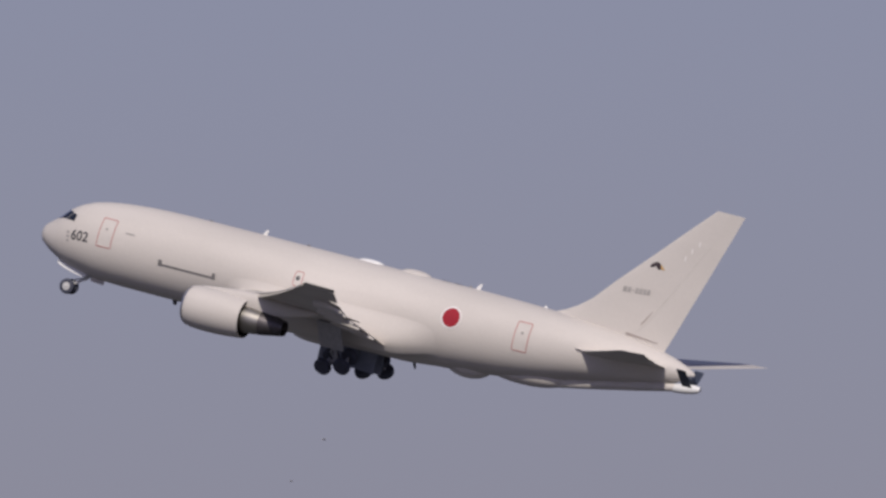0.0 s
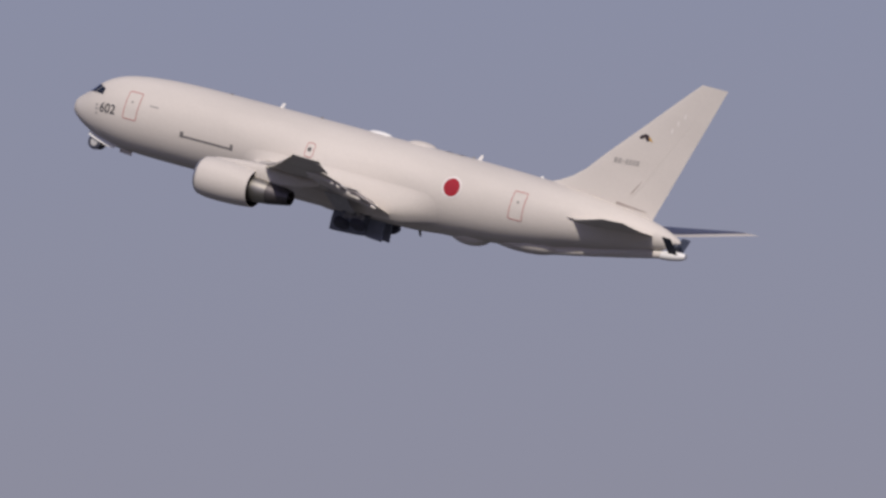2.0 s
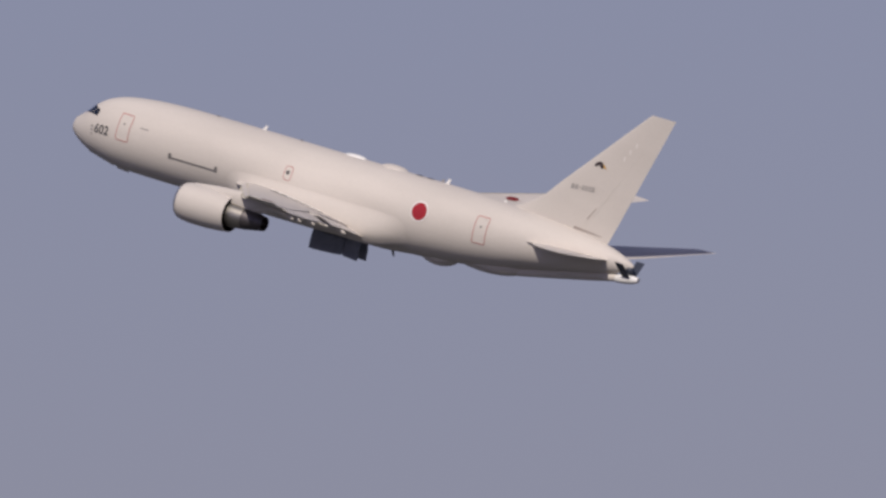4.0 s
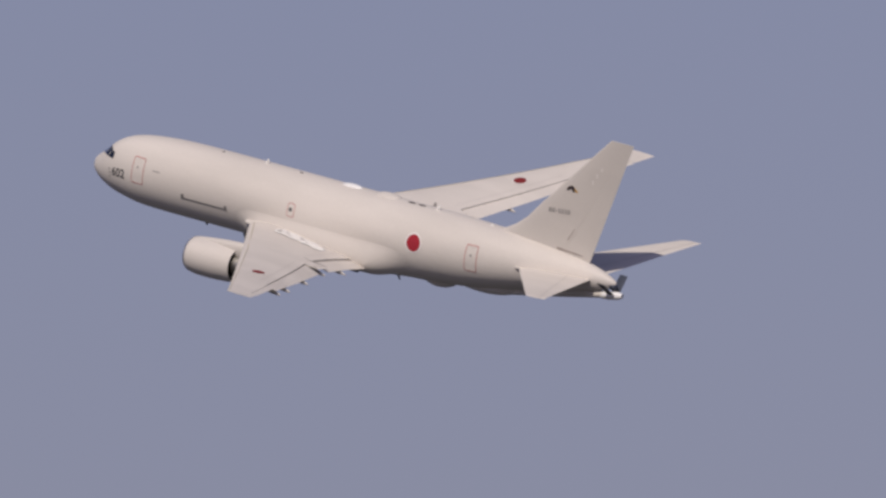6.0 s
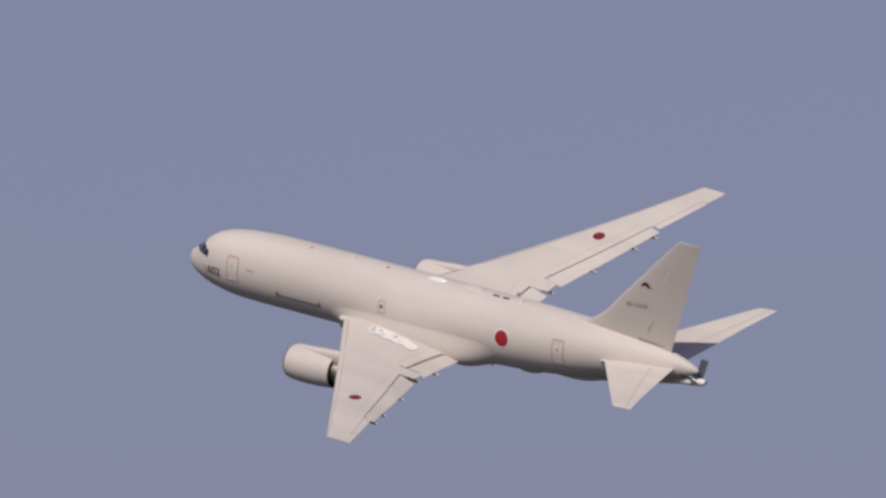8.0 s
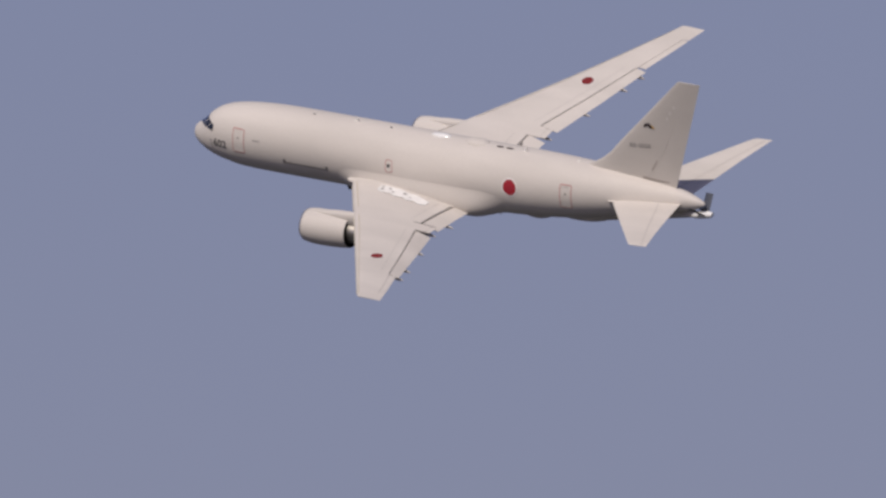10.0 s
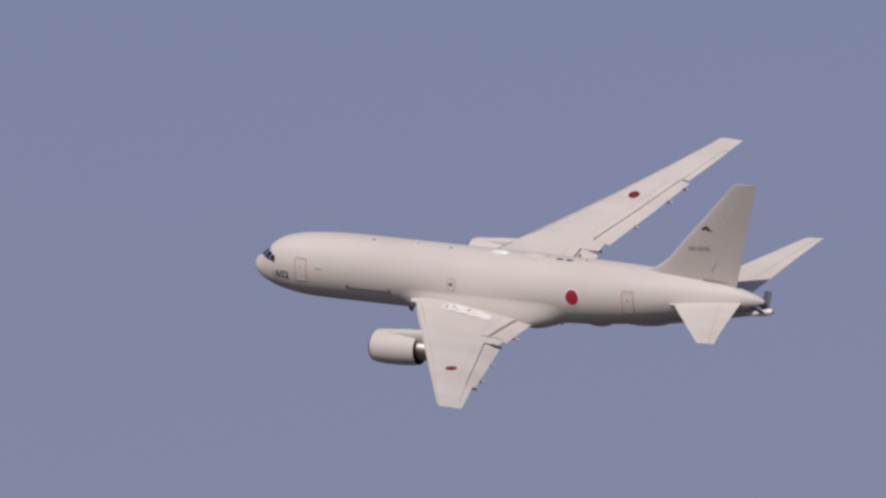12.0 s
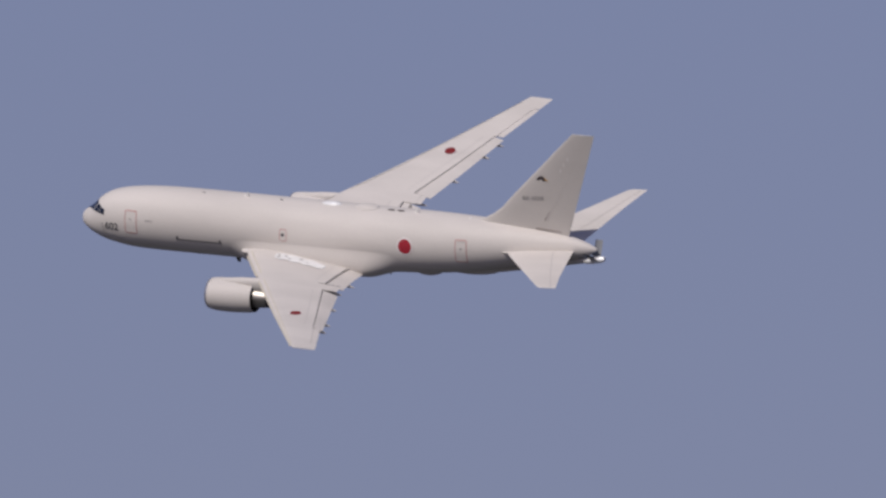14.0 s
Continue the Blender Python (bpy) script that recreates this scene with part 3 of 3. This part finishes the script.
def make_fin(craft):
    FIN = [(1.2, 37.0, 44.6, 0.10), (2.45, 36.6, 45.05, 0.09), (2.75, 37.35, 45.17, 0.09), (3.2, 38.15, 45.33, 0.09), (3.9, 39.05, 45.58, 0.095), (5.2, 40.25, 46.05, 0.10),
           (7.5, 42.55, 46.88, 0.10), (9.5, 44.52, 47.6, 0.10), (11.0, 46.02, 48.13, 0.09), (11.19, 46.22, 48.22, 0.09)]
    bm = bmesh.new()
    loft(bm, [blade_ring(a, b - a, lambda s, w, z=z: at(s, w * 0.8, z), t) for z, a, b, t in FIN[:2]])
    loft(bm, [slice_ring(a, b, 0, 0.70, lambda s, w, z=z: at(s, w * 0.8, z), t) for z, a, b, t in FIN[1:-1]] )
    loft(bm, [blade_ring(a, b - a, lambda s, w, z=z: at(s, w * 0.8, z), t) for z, a, b, t in FIN[-2:]])
    fin = part("vertical_fin", bm, paint_fin, craft, "tall swept warm-grey vertical fin", smooth=60)

    def skin(s, z, off=0.02):
        a, b, t = curve([(r[0], r[1], r[2], r[3]) for r in FIN], z)
        x = max(0.001, min(1, (s - a) / (b - a)))
        w = 0.62 * 5 * (0.2969 * math.sqrt(x) - 0.126 * x - 0.3516 * x * x + 0.2843 * x**3 - 0.1015 * x**4) * (b - a) * t * 0.8
        return at(s, w + off, z)

    def along(f, z):
        a, b, t = curve([(r[0], r[1], r[2], r[3]) for r in FIN], z)
        return a + (b - a) * f

    bm = bmesh.new()
    loft(bm, [slice_ring(a, b, 0.7012, 1.0, lambda s, w, z=z: at(s, w * 0.8, z), t) for z, a, b, t in FIN[1:-1]])
    part("rudder", bm, paint_fin, fin, "hinged rudder", smooth=60)
    bm = bmesh.new()
    strip(bm, 0, 0, 1, 1, lambda u, v: skin(41.9 + 2.3 * u, 2.16 - 0.10 * u + 0.15 * v * (1 - 0.75 * u), 0.03), 10)
    part("rudder_foot_seal", bm, seal_tan, fin, "grey seal strip under the rudder")
    bm = bmesh.new()
    strip(bm, 0, 0, 1, 1, lambda u, v: skin(42.75 + 0.62 * u + 0.09 * v * (1 - 0.6 * u), 3.0 + 0.95 * u, 0.02), 5)
    part("stain", bm, seal_tan, fin, "faint grey streak")
    # emblem: a plain dark wing shape with an amber edge
    bm = bmesh.new()
    ex, ez = 42.95, 6.88
    shape = [(-0.62, -0.10), (-0.40, 0.18), (-0.05, 0.42), (0.28, 0.34), (0.42, 0.08), (0.46, -0.30), (0.22, -0.42), (0.05, -0.10), (-0.16, 0.02), (-0.28, -0.22), (-0.55, -0.34)]
    decal(bm, [(ex + 0.72 * u, ez + 0.58 * v) for u, v in shape], lambda s, z: skin(s, z, 0.02))
    em = part("emblem", bm, brown, craft, "small dark brown squadron emblem shape")
    bm = bmesh.new()
    decal(bm, [(ex + 0.72 * u, ez + 0.58 * v) for u, v in ((0.34, 0.22), (0.62, 0.02), (0.86, -0.36), (0.50, -0.26), (0.42, 0.0))], lambda s, z: skin(s, z, 0.03))
    part("emblem_edge", bm, amber, em, "amber emblem tip")
    # serial as bars
    for u0, u1 in ((41.02, 41.28), (41.33, 41.59), (41.66, 41.80), (41.88, 42.11), (42.16, 42.39), (42.44, 42.67), (42.71, 42.93)):
        bm = bmesh.new()
        high = 0.17 if u1 - u0 > 0.2 else 0.05
        strip(bm, u0, 5.02 - high + 0.0, u1, 5.02 + high, lambda s, z: skin(s, z + 0.07 * (s - 42), 0.02), 3)
        part("serial_bar", bm, mark_faint, fin, "grey bar of the tail serial")
    for s, z in ((44.75, 7.6), (45.1, 8.15), (45.5, 8.7)):
        bm = bmesh.new()
        strip(bm, s, z, s + 0.09, z + 0.3, lambda u, v: skin(u, v, 0.02), 2)
        part("tail_placard", bm, white, fin, "small pale placard")
    return fin


seal_tan = surface("worn_seal_tan", (0.40, 0.34, 0.31), 0.7, vary=0.25, scale=3)
fin_line = surface("faded_joint_grey", (0.53, 0.50, 0.48), 0.6, vary=0.1, scale=2)


def make_tailplane(craft, side):
    def place(y, s, w, z):
        return at(s, y * side, z + w + 0.055 * (s - 39.4 - 0.84 * (y - 1.35)) + 0.28 - 0.022 * y)
    ROWS = [(0.2, 38.6, 45.3, 0.0), (1.35, 39.45, 45.55, 0.22), (3.5, 41.27, 46.05, 0.54), (6.5, 43.8, 46.85, 1.07), (9.1, 45.98, 47.68, 1.54), (9.31, 46.3, 47.78, 1.58)]
    bm = bmesh.new()
    loft(bm, [blade_ring(a, b - a, lambda s, w, y=y, z=z: place(y, s, w * 0.85, z), 0.10) for y, a, b, z in ROWS[:2]])
    loft(bm, [slice_ring(a, b, 0, 0.72, lambda s, w, y=y, z=z: place(y, s, w * 0.85, z), 0.10) for y, a, b, z in ROWS[1:-1]])
    loft(bm, [blade_ring(a, b - a, lambda s, w, y=y, z=z: place(y, s, w * 0.85, z), t) for (y, a, b, z), t in zip(ROWS[-2:], (0.10, 0.05))])
    tp = part("tailplane", bm, paint_wing, craft, "swept warm-grey horizontal tailplane", smooth=60)
    bm = bmesh.new()
    loft(bm, [slice_ring(a, b, 0.7212, 1.0, lambda s, w, y=y, z=z: place(y, s, w * 0.85, z), 0.10) for y, a, b, z in ROWS[1:-1]])
    part("elevator", bm, paint_wing, tp, "hinged elevator", smooth=60)
    # hinge line and root gap on the upper skin
    bm = bmesh.new()
    rows = []
    for y, a, b, z in ROWS[1:-1]:
        x = 0.715
        h = 0.62 * 5 * (0.2969 * math.sqrt(x) - 0.126 * x - 0.3516 * x * x + 0.2843 * x**3 - 0.1015 * x**4) * (b - a) * 0.10 * 0.85
        rows.append([bm.verts.new(place(y, a + (b - a) * x + d, h + 0.014, z)) for d in (-0.035, 0.035)])
    for p, q in zip(rows, rows[1:]):
        bm.faces.new((p[0], p[1], q[1], q[0]))
    part("hinge_line", bm, fin_line, tp, "thin grey elevator hinge line")
    bm = bmesh.new()
    loft(bm, [blade_ring(a, b - a, lambda s, w, y=y, z=z: place(y, s, w * 0.8, z), 0.11) for y, a, b, z in ((1.0, 38.9, 41.2, 0.25), (1.75, 39.3, 41.0, 0.35), (1.95, 39.6, 40.6, 0.39))])
    part("root_cuff", bm, paint_wing, tp, "blunt root cuff")
    return tp


def make_boom(craft):
    bm = bmesh.new()
    rows = [(35.6, -2.30, 0.22), (37.5, -1.96, 0.36), (40.0, -1.48, 0.37), (43.5, -0.80, 0.35), (46.0, -0.36, 0.26), (47.3, -0.18, 0.22), (47.7, -0.12, 0.14)]
    loft(bm, [[at(s, r * math.cos(a), z + r * math.sin(a)) for a in [2 * math.pi * i / 20 for i in range(20)]] for s, z, r in rows])
    boom = part("refuelling_boom", bm, paint, craft, "stowed tapered refuelling boom under the tail")
    bm = bmesh.new()
    rows = [(45.8, -0.42, 0.10), (46.05, -0.38, 0.29), (46.7, -0.28, 0.33), (47.4, -0.18, 0.29), (47.8, -0.12, 0.18)]
    loft(bm, [[at(s, r * math.cos(a), z + r * math.sin(a)) for a in [2 * math.pi * i / 20 for i in range(20)]] for s, z, r in rows])
    part("nozzle_shroud", bm, gloss_white, boom, "white rounded boom nozzle shroud")
    for side in (1, -1):
        bm = bmesh.new()
        rings = []
        for f, c in ((0, 0.70), (0.5, 0.70), (1, 0.68)):
            s0 = 46.62 - 0.14 * f
            rings.append([at(s0 + c * x, side * (0.20 + 1.20 * f), -0.20 + 1.10 * f + c * 0.09 * h) for x, h in foil(8)])
        loft(bm, rings)
        part("ruddevator", bm, boom_dark, boom, "dark blue-grey canted control fin")
    bm = bmesh.new()
    tube(bm, at(45.2, 0.0, -0.35), at(46.9, 0.0, 0.55), 0.10, 0.14, 12)
    part("hoist_strut", bm, boom_dark, boom, "dark hoist strut")
    bm = bmesh.new()
    bmesh.ops.create_uvsphere(bm, u_segments=16, v_segments=10, radius=1.0)
    for v in bm.verts:
        v.co = at(46.95 - v.co.x * 0.35, v.co.y * 0.3, 0.42 + v.co.z * 0.28)
    part("tail_light_housing", bm, boom_dark, boom, "dark tail fitting")


# ---- landing gear; each leg's own space hangs straight down from its pivot ----
def wheel(name, parent, x, y, z, r, w):
    bm = bmesh.new()
    rows = [(-w / 2, r * 0.52), (-w / 2, r * 0.86), (-w * 0.36, r * 0.97), (0, r), (w * 0.36, r * 0.97), (w / 2, r * 0.86), (w / 2, r * 0.52)]
    n = 28
    loft(bm, [[Vector((x + q * math.cos(a), y + d, z + q * math.sin(a))) for a in [2 * math.pi * i / n for i in range(n)]] for d, q in rows])
    return part(name, bm, tyre_black, parent, "black tyre on a pale hub, haze painted in")


def make_main_gear(craft, side):
    bm = bmesh.new()
    tube(bm, (0, 0, 0.3), (0, 0, -1.9), 0.20)
    tube(bm, (0, 0, -1.9), (0, 0, -3.25), 0.13)
    tube(bm, (-0.85, 0, -3.02), (0.85, 0, -3.48), 0.13)
    for x in (-0.71, 0.71):
        tube(bm, (x, -0.6, -3.25 - 0.27 * x), (x, 0.6, -3.25 - 0.27 * x), 0.08)
    tube(bm, (0.25, 0, -0.2), (0.9, 0, -0.1), 0.10)
    tube(bm, (0.05, 0, -1.9), (0.35, 0, -2.6), 0.06)
    tube(bm, (0.35, 0, -2.6), (0.05, 0, -3.3), 0.06)
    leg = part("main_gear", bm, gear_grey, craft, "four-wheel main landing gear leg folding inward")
    for x in (-0.71, 0.71):
        for y in (-0.57, 0.57):
            wheel("wheel", leg, x, y, -3.25 - 0.27 * x, 0.58, 0.42)
    bm = bmesh.new()
    rings = []
    for x in (-0.85, 0.85):
        rings.append([Vector((x, side * (0.34 + b), z)) for b, z in ((0, 0.1), (0.02, -1.0), (0, -1.95), (0.05, -1.95), (0.07, -1.0), (0.05, 0.1))])
    loft(bm, rings)
    # grey in place of hull paint stands in for the wing's shade
    part("leg_door", bm, gear_grey, leg, "flat leg door, greyed for the wing's shade")
    return leg


def make_nose_gear(craft):
    bm = bmesh.new()
    tube(bm, (0, 0, 0.2), (0, 0, -1.5), 0.14)
    tube(bm, (0, 0, -1.5), (0, 0, -2.65), 0.09)
    tube(bm, (0, -0.32, -2.65), (0, 0.32, -2.65), 0.07)
    tube(bm, (0.08, 0, -1.6), (0.25, 0, -2.1), 0.045)
    tube(bm, (0.25, 0, -2.1), (0.08, 0, -2.5), 0.045)
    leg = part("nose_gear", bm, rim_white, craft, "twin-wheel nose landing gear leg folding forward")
    for y in (-0.3, 0.3):
        wheel("nose_wheel", leg, 0, y, -2.65, 0.50, 0.30)
        bm = bmesh.new()
        n = 20
        s = 1 if y > 0 else -1
        loft(bm, [[Vector((q * math.cos(a), y + s * d, -2.65 + q * math.sin(a))) for a in [2 * math.pi * i / n for i in range(n)]]
                  for d, q in ((0.145, 0.27), (0.165, 0.25), (0.165, 0.12), (0.21, 0.08))])
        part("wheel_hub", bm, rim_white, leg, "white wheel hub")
    return leg


def make_gear_door(craft, name, length, deep, side, bow, label, material, slope=0.0):
    """A door plate hanging from its hinge, which runs along its own x."""
    bm = bmesh.new()
    rings = []
    for i in range(9):
        f = i / 8
        x = length * (f - 0.5)
        d = deep * (1 - bow * (2 * f - 1) ** 4 + slope * (2 * f - 1))
        rings.append([Vector((x, side * q, z * d)) for q, z in ((0.0, 0), (0.10, -0.5), (0.05, -1), (0.10, -1), (0.16, -0.5), (0.06, 0))])
    loft(bm, rings)
    return part(name, bm, material, craft, label)


# ---- insects crossing close to the lens ----
def make_insect(size):
    bug = tagged(new("flying_insect"), "tiny dark winged insect in flight", "insect", "passing insects")
    bm = bmesh.new()
    rows = [(-0.5, 0.02), (-0.42, 0.10), (-0.1, 0.16), (0.12, 0.11), (0.2, 0.17), (0.4, 0.12), (0.5, 0.03)]
    loft(bm, [[Vector((x, r * math.cos(a), r * math.sin(a))) * size for a in [2 * math.pi * i / 12 for i in range(12)]] for x, r in rows])
    part("body", bm, insect_grey, bug)
    for side in (1, -1):
        bm = bmesh.new()
        out = [(0.2, 0.05), (0.3, 0.45), (0.15, 0.85), (-0.1, 0.95), (-0.25, 0.6), (-0.05, 0.1)]
        loft(bm, [[Vector((x - 0.15, side * y * 0.55, 0.08 + 0.10 * y + h)) * size for x, y in out] for h in (0.0, 0.03)])
        part("insect_wing", bm, mark_faint, bug)
    return bug


# ---- the aircraft ----
tanker = tagged(new("tanker_aircraft"), "warm-grey twin-engine military tanker jet climbing with flaps lowered", "aircraft")
make_fuselage(tanker)
for flank in (1, -1):
    make_wing(tanker, flank)
    make_engine(tanker, flank)
    make_tailplane(tanker, flank)
make_fin(tanker)
make_boom(tanker)
port_gear, starboard_gear = make_main_gear(tanker, 1), make_main_gear(tanker, -1)
nose_leg = make_nose_gear(tanker)
main_doors = []
for flank in (1, -1):
    main_doors.append((make_gear_door(tanker, "main_gear_door", 2.75, 1.44, flank, 0.03, "large belly door, inner face tinted blue-grey for shade", door_shade, 0.05), flank, 22.65))
    main_doors.append((make_gear_door(tanker, "rear_gear_door", 1.25, 1.40, flank, 0.0, "short rear belly door, inner face tinted blue-grey for shade", door_shade, -0.03), flank, 24.75))
nose_door_port = make_gear_door(tanker, "nose_gear_door", 2.2, 0.44, 1, 0.25, "white open nose gear door", gloss_white)
nose_leg_door = make_gear_door(tanker, "nose_leg_door", 0.95, 0.36, 1, 0.0, "small grey door behind the nose leg", paint)
nose_door_starboard = make_gear_door(tanker, "nose_gear_door", 2.2, 0.44, -1, 0.25, "white open nose gear door", gloss_white)


insect_a, insect_b, insect_c = make_insect(0.0085), make_insect(0.0022), make_insect(0.0018)


def motions():
    walk(tanker, [
        (0, pose(-0.00, 1796.43, 89.96, 0.30, -14.20, 154.25)),
        (0.5, pose(-35.27, 1812.77, 95.42, -0.32, -14.65, 154.46)),
        (1, pose(-70.56, 1829.42, 101.14, -0.35, -14.86, 154.52)),
        (1.5, pose(-105.88, 1846.14, 106.97, 0.05, -14.94, 154.68)),
        (2, pose(-141.24, 1862.68, 112.73, -0.29, -14.71, 154.95)),
        (2.5, pose(-176.65, 1878.99, 118.55, -0.78, -14.97, 155.12)),
        (3, pose(-212.12, 1894.92, 124.66, -0.79, -15.48, 155.34)),
        (3.2, pose(-226.37, 1901.37, 127.21, -1.16, -15.67, 155.53)),
        (3.7, pose(-261.76, 1915.81, 133.67, -2.61, -15.98, 155.96)),
        (4.2, pose(-297.09, 1929.71, 140.28, -4.57, -16.09, 156.02)),
        (4.75, pose(-335.79, 1944.41, 147.58, -7.35, -16.03, 155.97)),
        (5.3, pose(-374.35, 1958.55, 154.79, -10.82, -15.80, 156.17)),
        (5.5, pose(-388.39, 1963.73, 157.41, -12.32, -15.61, 156.30)),
        (6, pose(-423.63, 1976.42, 163.64, -16.45, -15.13, 157.03)),
        (6.5, pose(-459.04, 1988.68, 169.57, -20.15, -14.86, 158.00)),
        (7, pose(-494.74, 2000.33, 175.45, -23.63, -15.04, 159.19)),
        (7.5, pose(-530.70, 2011.25, 181.52, -26.14, -15.42, 160.72)),
        (8, pose(-567.06, 2021.60, 187.68, -27.88, -15.15, 161.99)),
        (8.2, pose(-581.69, 2025.69, 190.07, -28.37, -14.77, 162.19)),
        (8.7, pose(-618.41, 2035.20, 195.58, -29.37, -13.89, 163.40)),
        (9.25, pose(-659.24, 2044.77, 200.95, -30.25, -12.91, 165.35)),
        (9.8, pose(-700.60, 2053.24, 205.57, -30.91, -11.87, 167.40)),
        (10.3, pose(-738.60, 2059.96, 209.05, -31.31, -10.85, 168.93)),
        (10.5, pose(-753.76, 2062.24, 210.20, -31.37, -10.33, 169.38)),
        (11, pose(-791.88, 2067.24, 212.62, -31.48, -9.35, 170.68)),
        (11.5, pose(-830.13, 2071.37, 214.38, -31.85, -8.51, 172.24)),
        (12, pose(-868.64, 2074.75, 215.70, -31.74, -8.11, 173.81)),
        (12.5, pose(-907.51, 2077.46, 216.86, -31.90, -7.97, 175.72)),
        (13, pose(-946.60, 2079.22, 217.99, -31.64, -7.90, 177.81)),
        (13.5, pose(-986.15, 2080.46, 218.93, -30.95, -7.62, 179.71)),
        (14, pose(-1026.37, 2081.74, 219.63, -30.81, -7.25, 181.71)),
    ])
    walk(insect_a, [
        (0, pose(-48.5867, -4.7894, 14.4853, 0, 13.7, 23.4)),
        (11, pose(-7.6249, 12.9683, 3.6248, 0, 13.7, 23.4)),
        (11.4, pose(-6.1354, 13.6140, 3.2299, 0, 13.7, 23.4)),
        (11.5, pose(-5.7630, 13.7755, 3.1312, 0, 13.7, 23.4)),
        (11.6, pose(-5.3906, 13.9369, 3.0324, 0, 13.7, 23.4)),
        (12, pose(-3.9011, 14.5826, 2.6375, 0, 13.7, 23.4)),
        (14, pose(3.5465, 17.8113, 0.6629, 0, 13.7, 23.4)),
    ])
    walk(insect_b, [
        (0, pose(-0.0335, 14.9856, 2.3661, 0, -2.7, -180.0)),
        (0.1, pose(-0.4092, 14.9855, 2.3841, 0, -2.7, -180.0)),
        (0.2, pose(-0.7849, 14.9853, 2.4022, 0, -2.7, -180.0)),
        (1, pose(-3.7905, 14.9839, 2.5462, 0, -2.7, -180.0)),
        (14, pose(-52.6316, 14.9615, 4.8875, 0, -2.7, -180.0)),
    ])
    walk(insect_c, [
        (0, pose(-0.0509, 14.9856, 2.3439, 0, -2.7, -180.0)),
        (0.1, pose(-0.4266, 14.9855, 2.3619, 0, -2.7, -180.0)),
        (1, pose(-3.8079, 14.9839, 2.5240, 0, -2.7, -180.0)),
        (14, pose(-52.6490, 14.9615, 4.8653, 0, -2.7, -180.0)),
    ])
    # main legs swing inward, the nose leg forward; then the doors shut
    for leg, side in ((port_gear, 1), (starboard_gear, -1)):
        hinge = at(23.65, 4.65 * side, -1.4)
        walk(leg, [(t, Matrix.Translation(hinge) @ pose(0, 0, 0, -a * side)) for t, a in
                   ((0, 38), (0.75, 46), (1.5, 54), (2.25, 62), (3.2, 72), (4.2, 78), (5.0, 80), (5.3, 80), (14, 80))])
    walk(nose_leg, [(t, Matrix.Translation(at(4.75, 0, -2.15)) @ pose(0, 0, 0, 0, -a)) for t, a in
                    ((0, 53), (0.5, 59), (1.0, 64.5), (1.5, 69.5), (2.0, 75), (2.5, 83), (3.0, 93), (3.5, 103), (4.0, 105), (14, 105))])
    for door, side, s in main_doors:
        walk(door, [(t, Matrix.Translation(at(s, 0.35 * side, -2.90)) @ pose(0, 0, 0, a * side)) for t, a in
                    ((0, 4), (3.2, 4), (4.6, 12), (5.3, 46), (5.6, 66), (5.9, 80), (6.2, 84), (14, 84))])
    for door, side in ((nose_door_port, 1), (nose_door_starboard, -1)):
        walk(door, [(t, Matrix.Translation(at(2.88, 0.42 * side, -2.36)) @ pose(0, 0, 0, 0, -13) @ pose(0, 0, 0, a * side)) for t, a in
                    ((0, 18), (2.0, 16), (2.6, 4), (3.0, -12), (3.2, -26), (3.8, -66), (4.4, -86), (14, -86))])
    walk(nose_leg_door, [(t, Matrix.Translation(at(4.70, 0.22, -2.74)) @ pose(0, 0, 0, 0, -4) @ pose(0, 0, 0, a)) for t, a in
                         ((0, 4), (3.2, 2), (3.7, -30), (4.4, -86), (14, -86))])


motions()
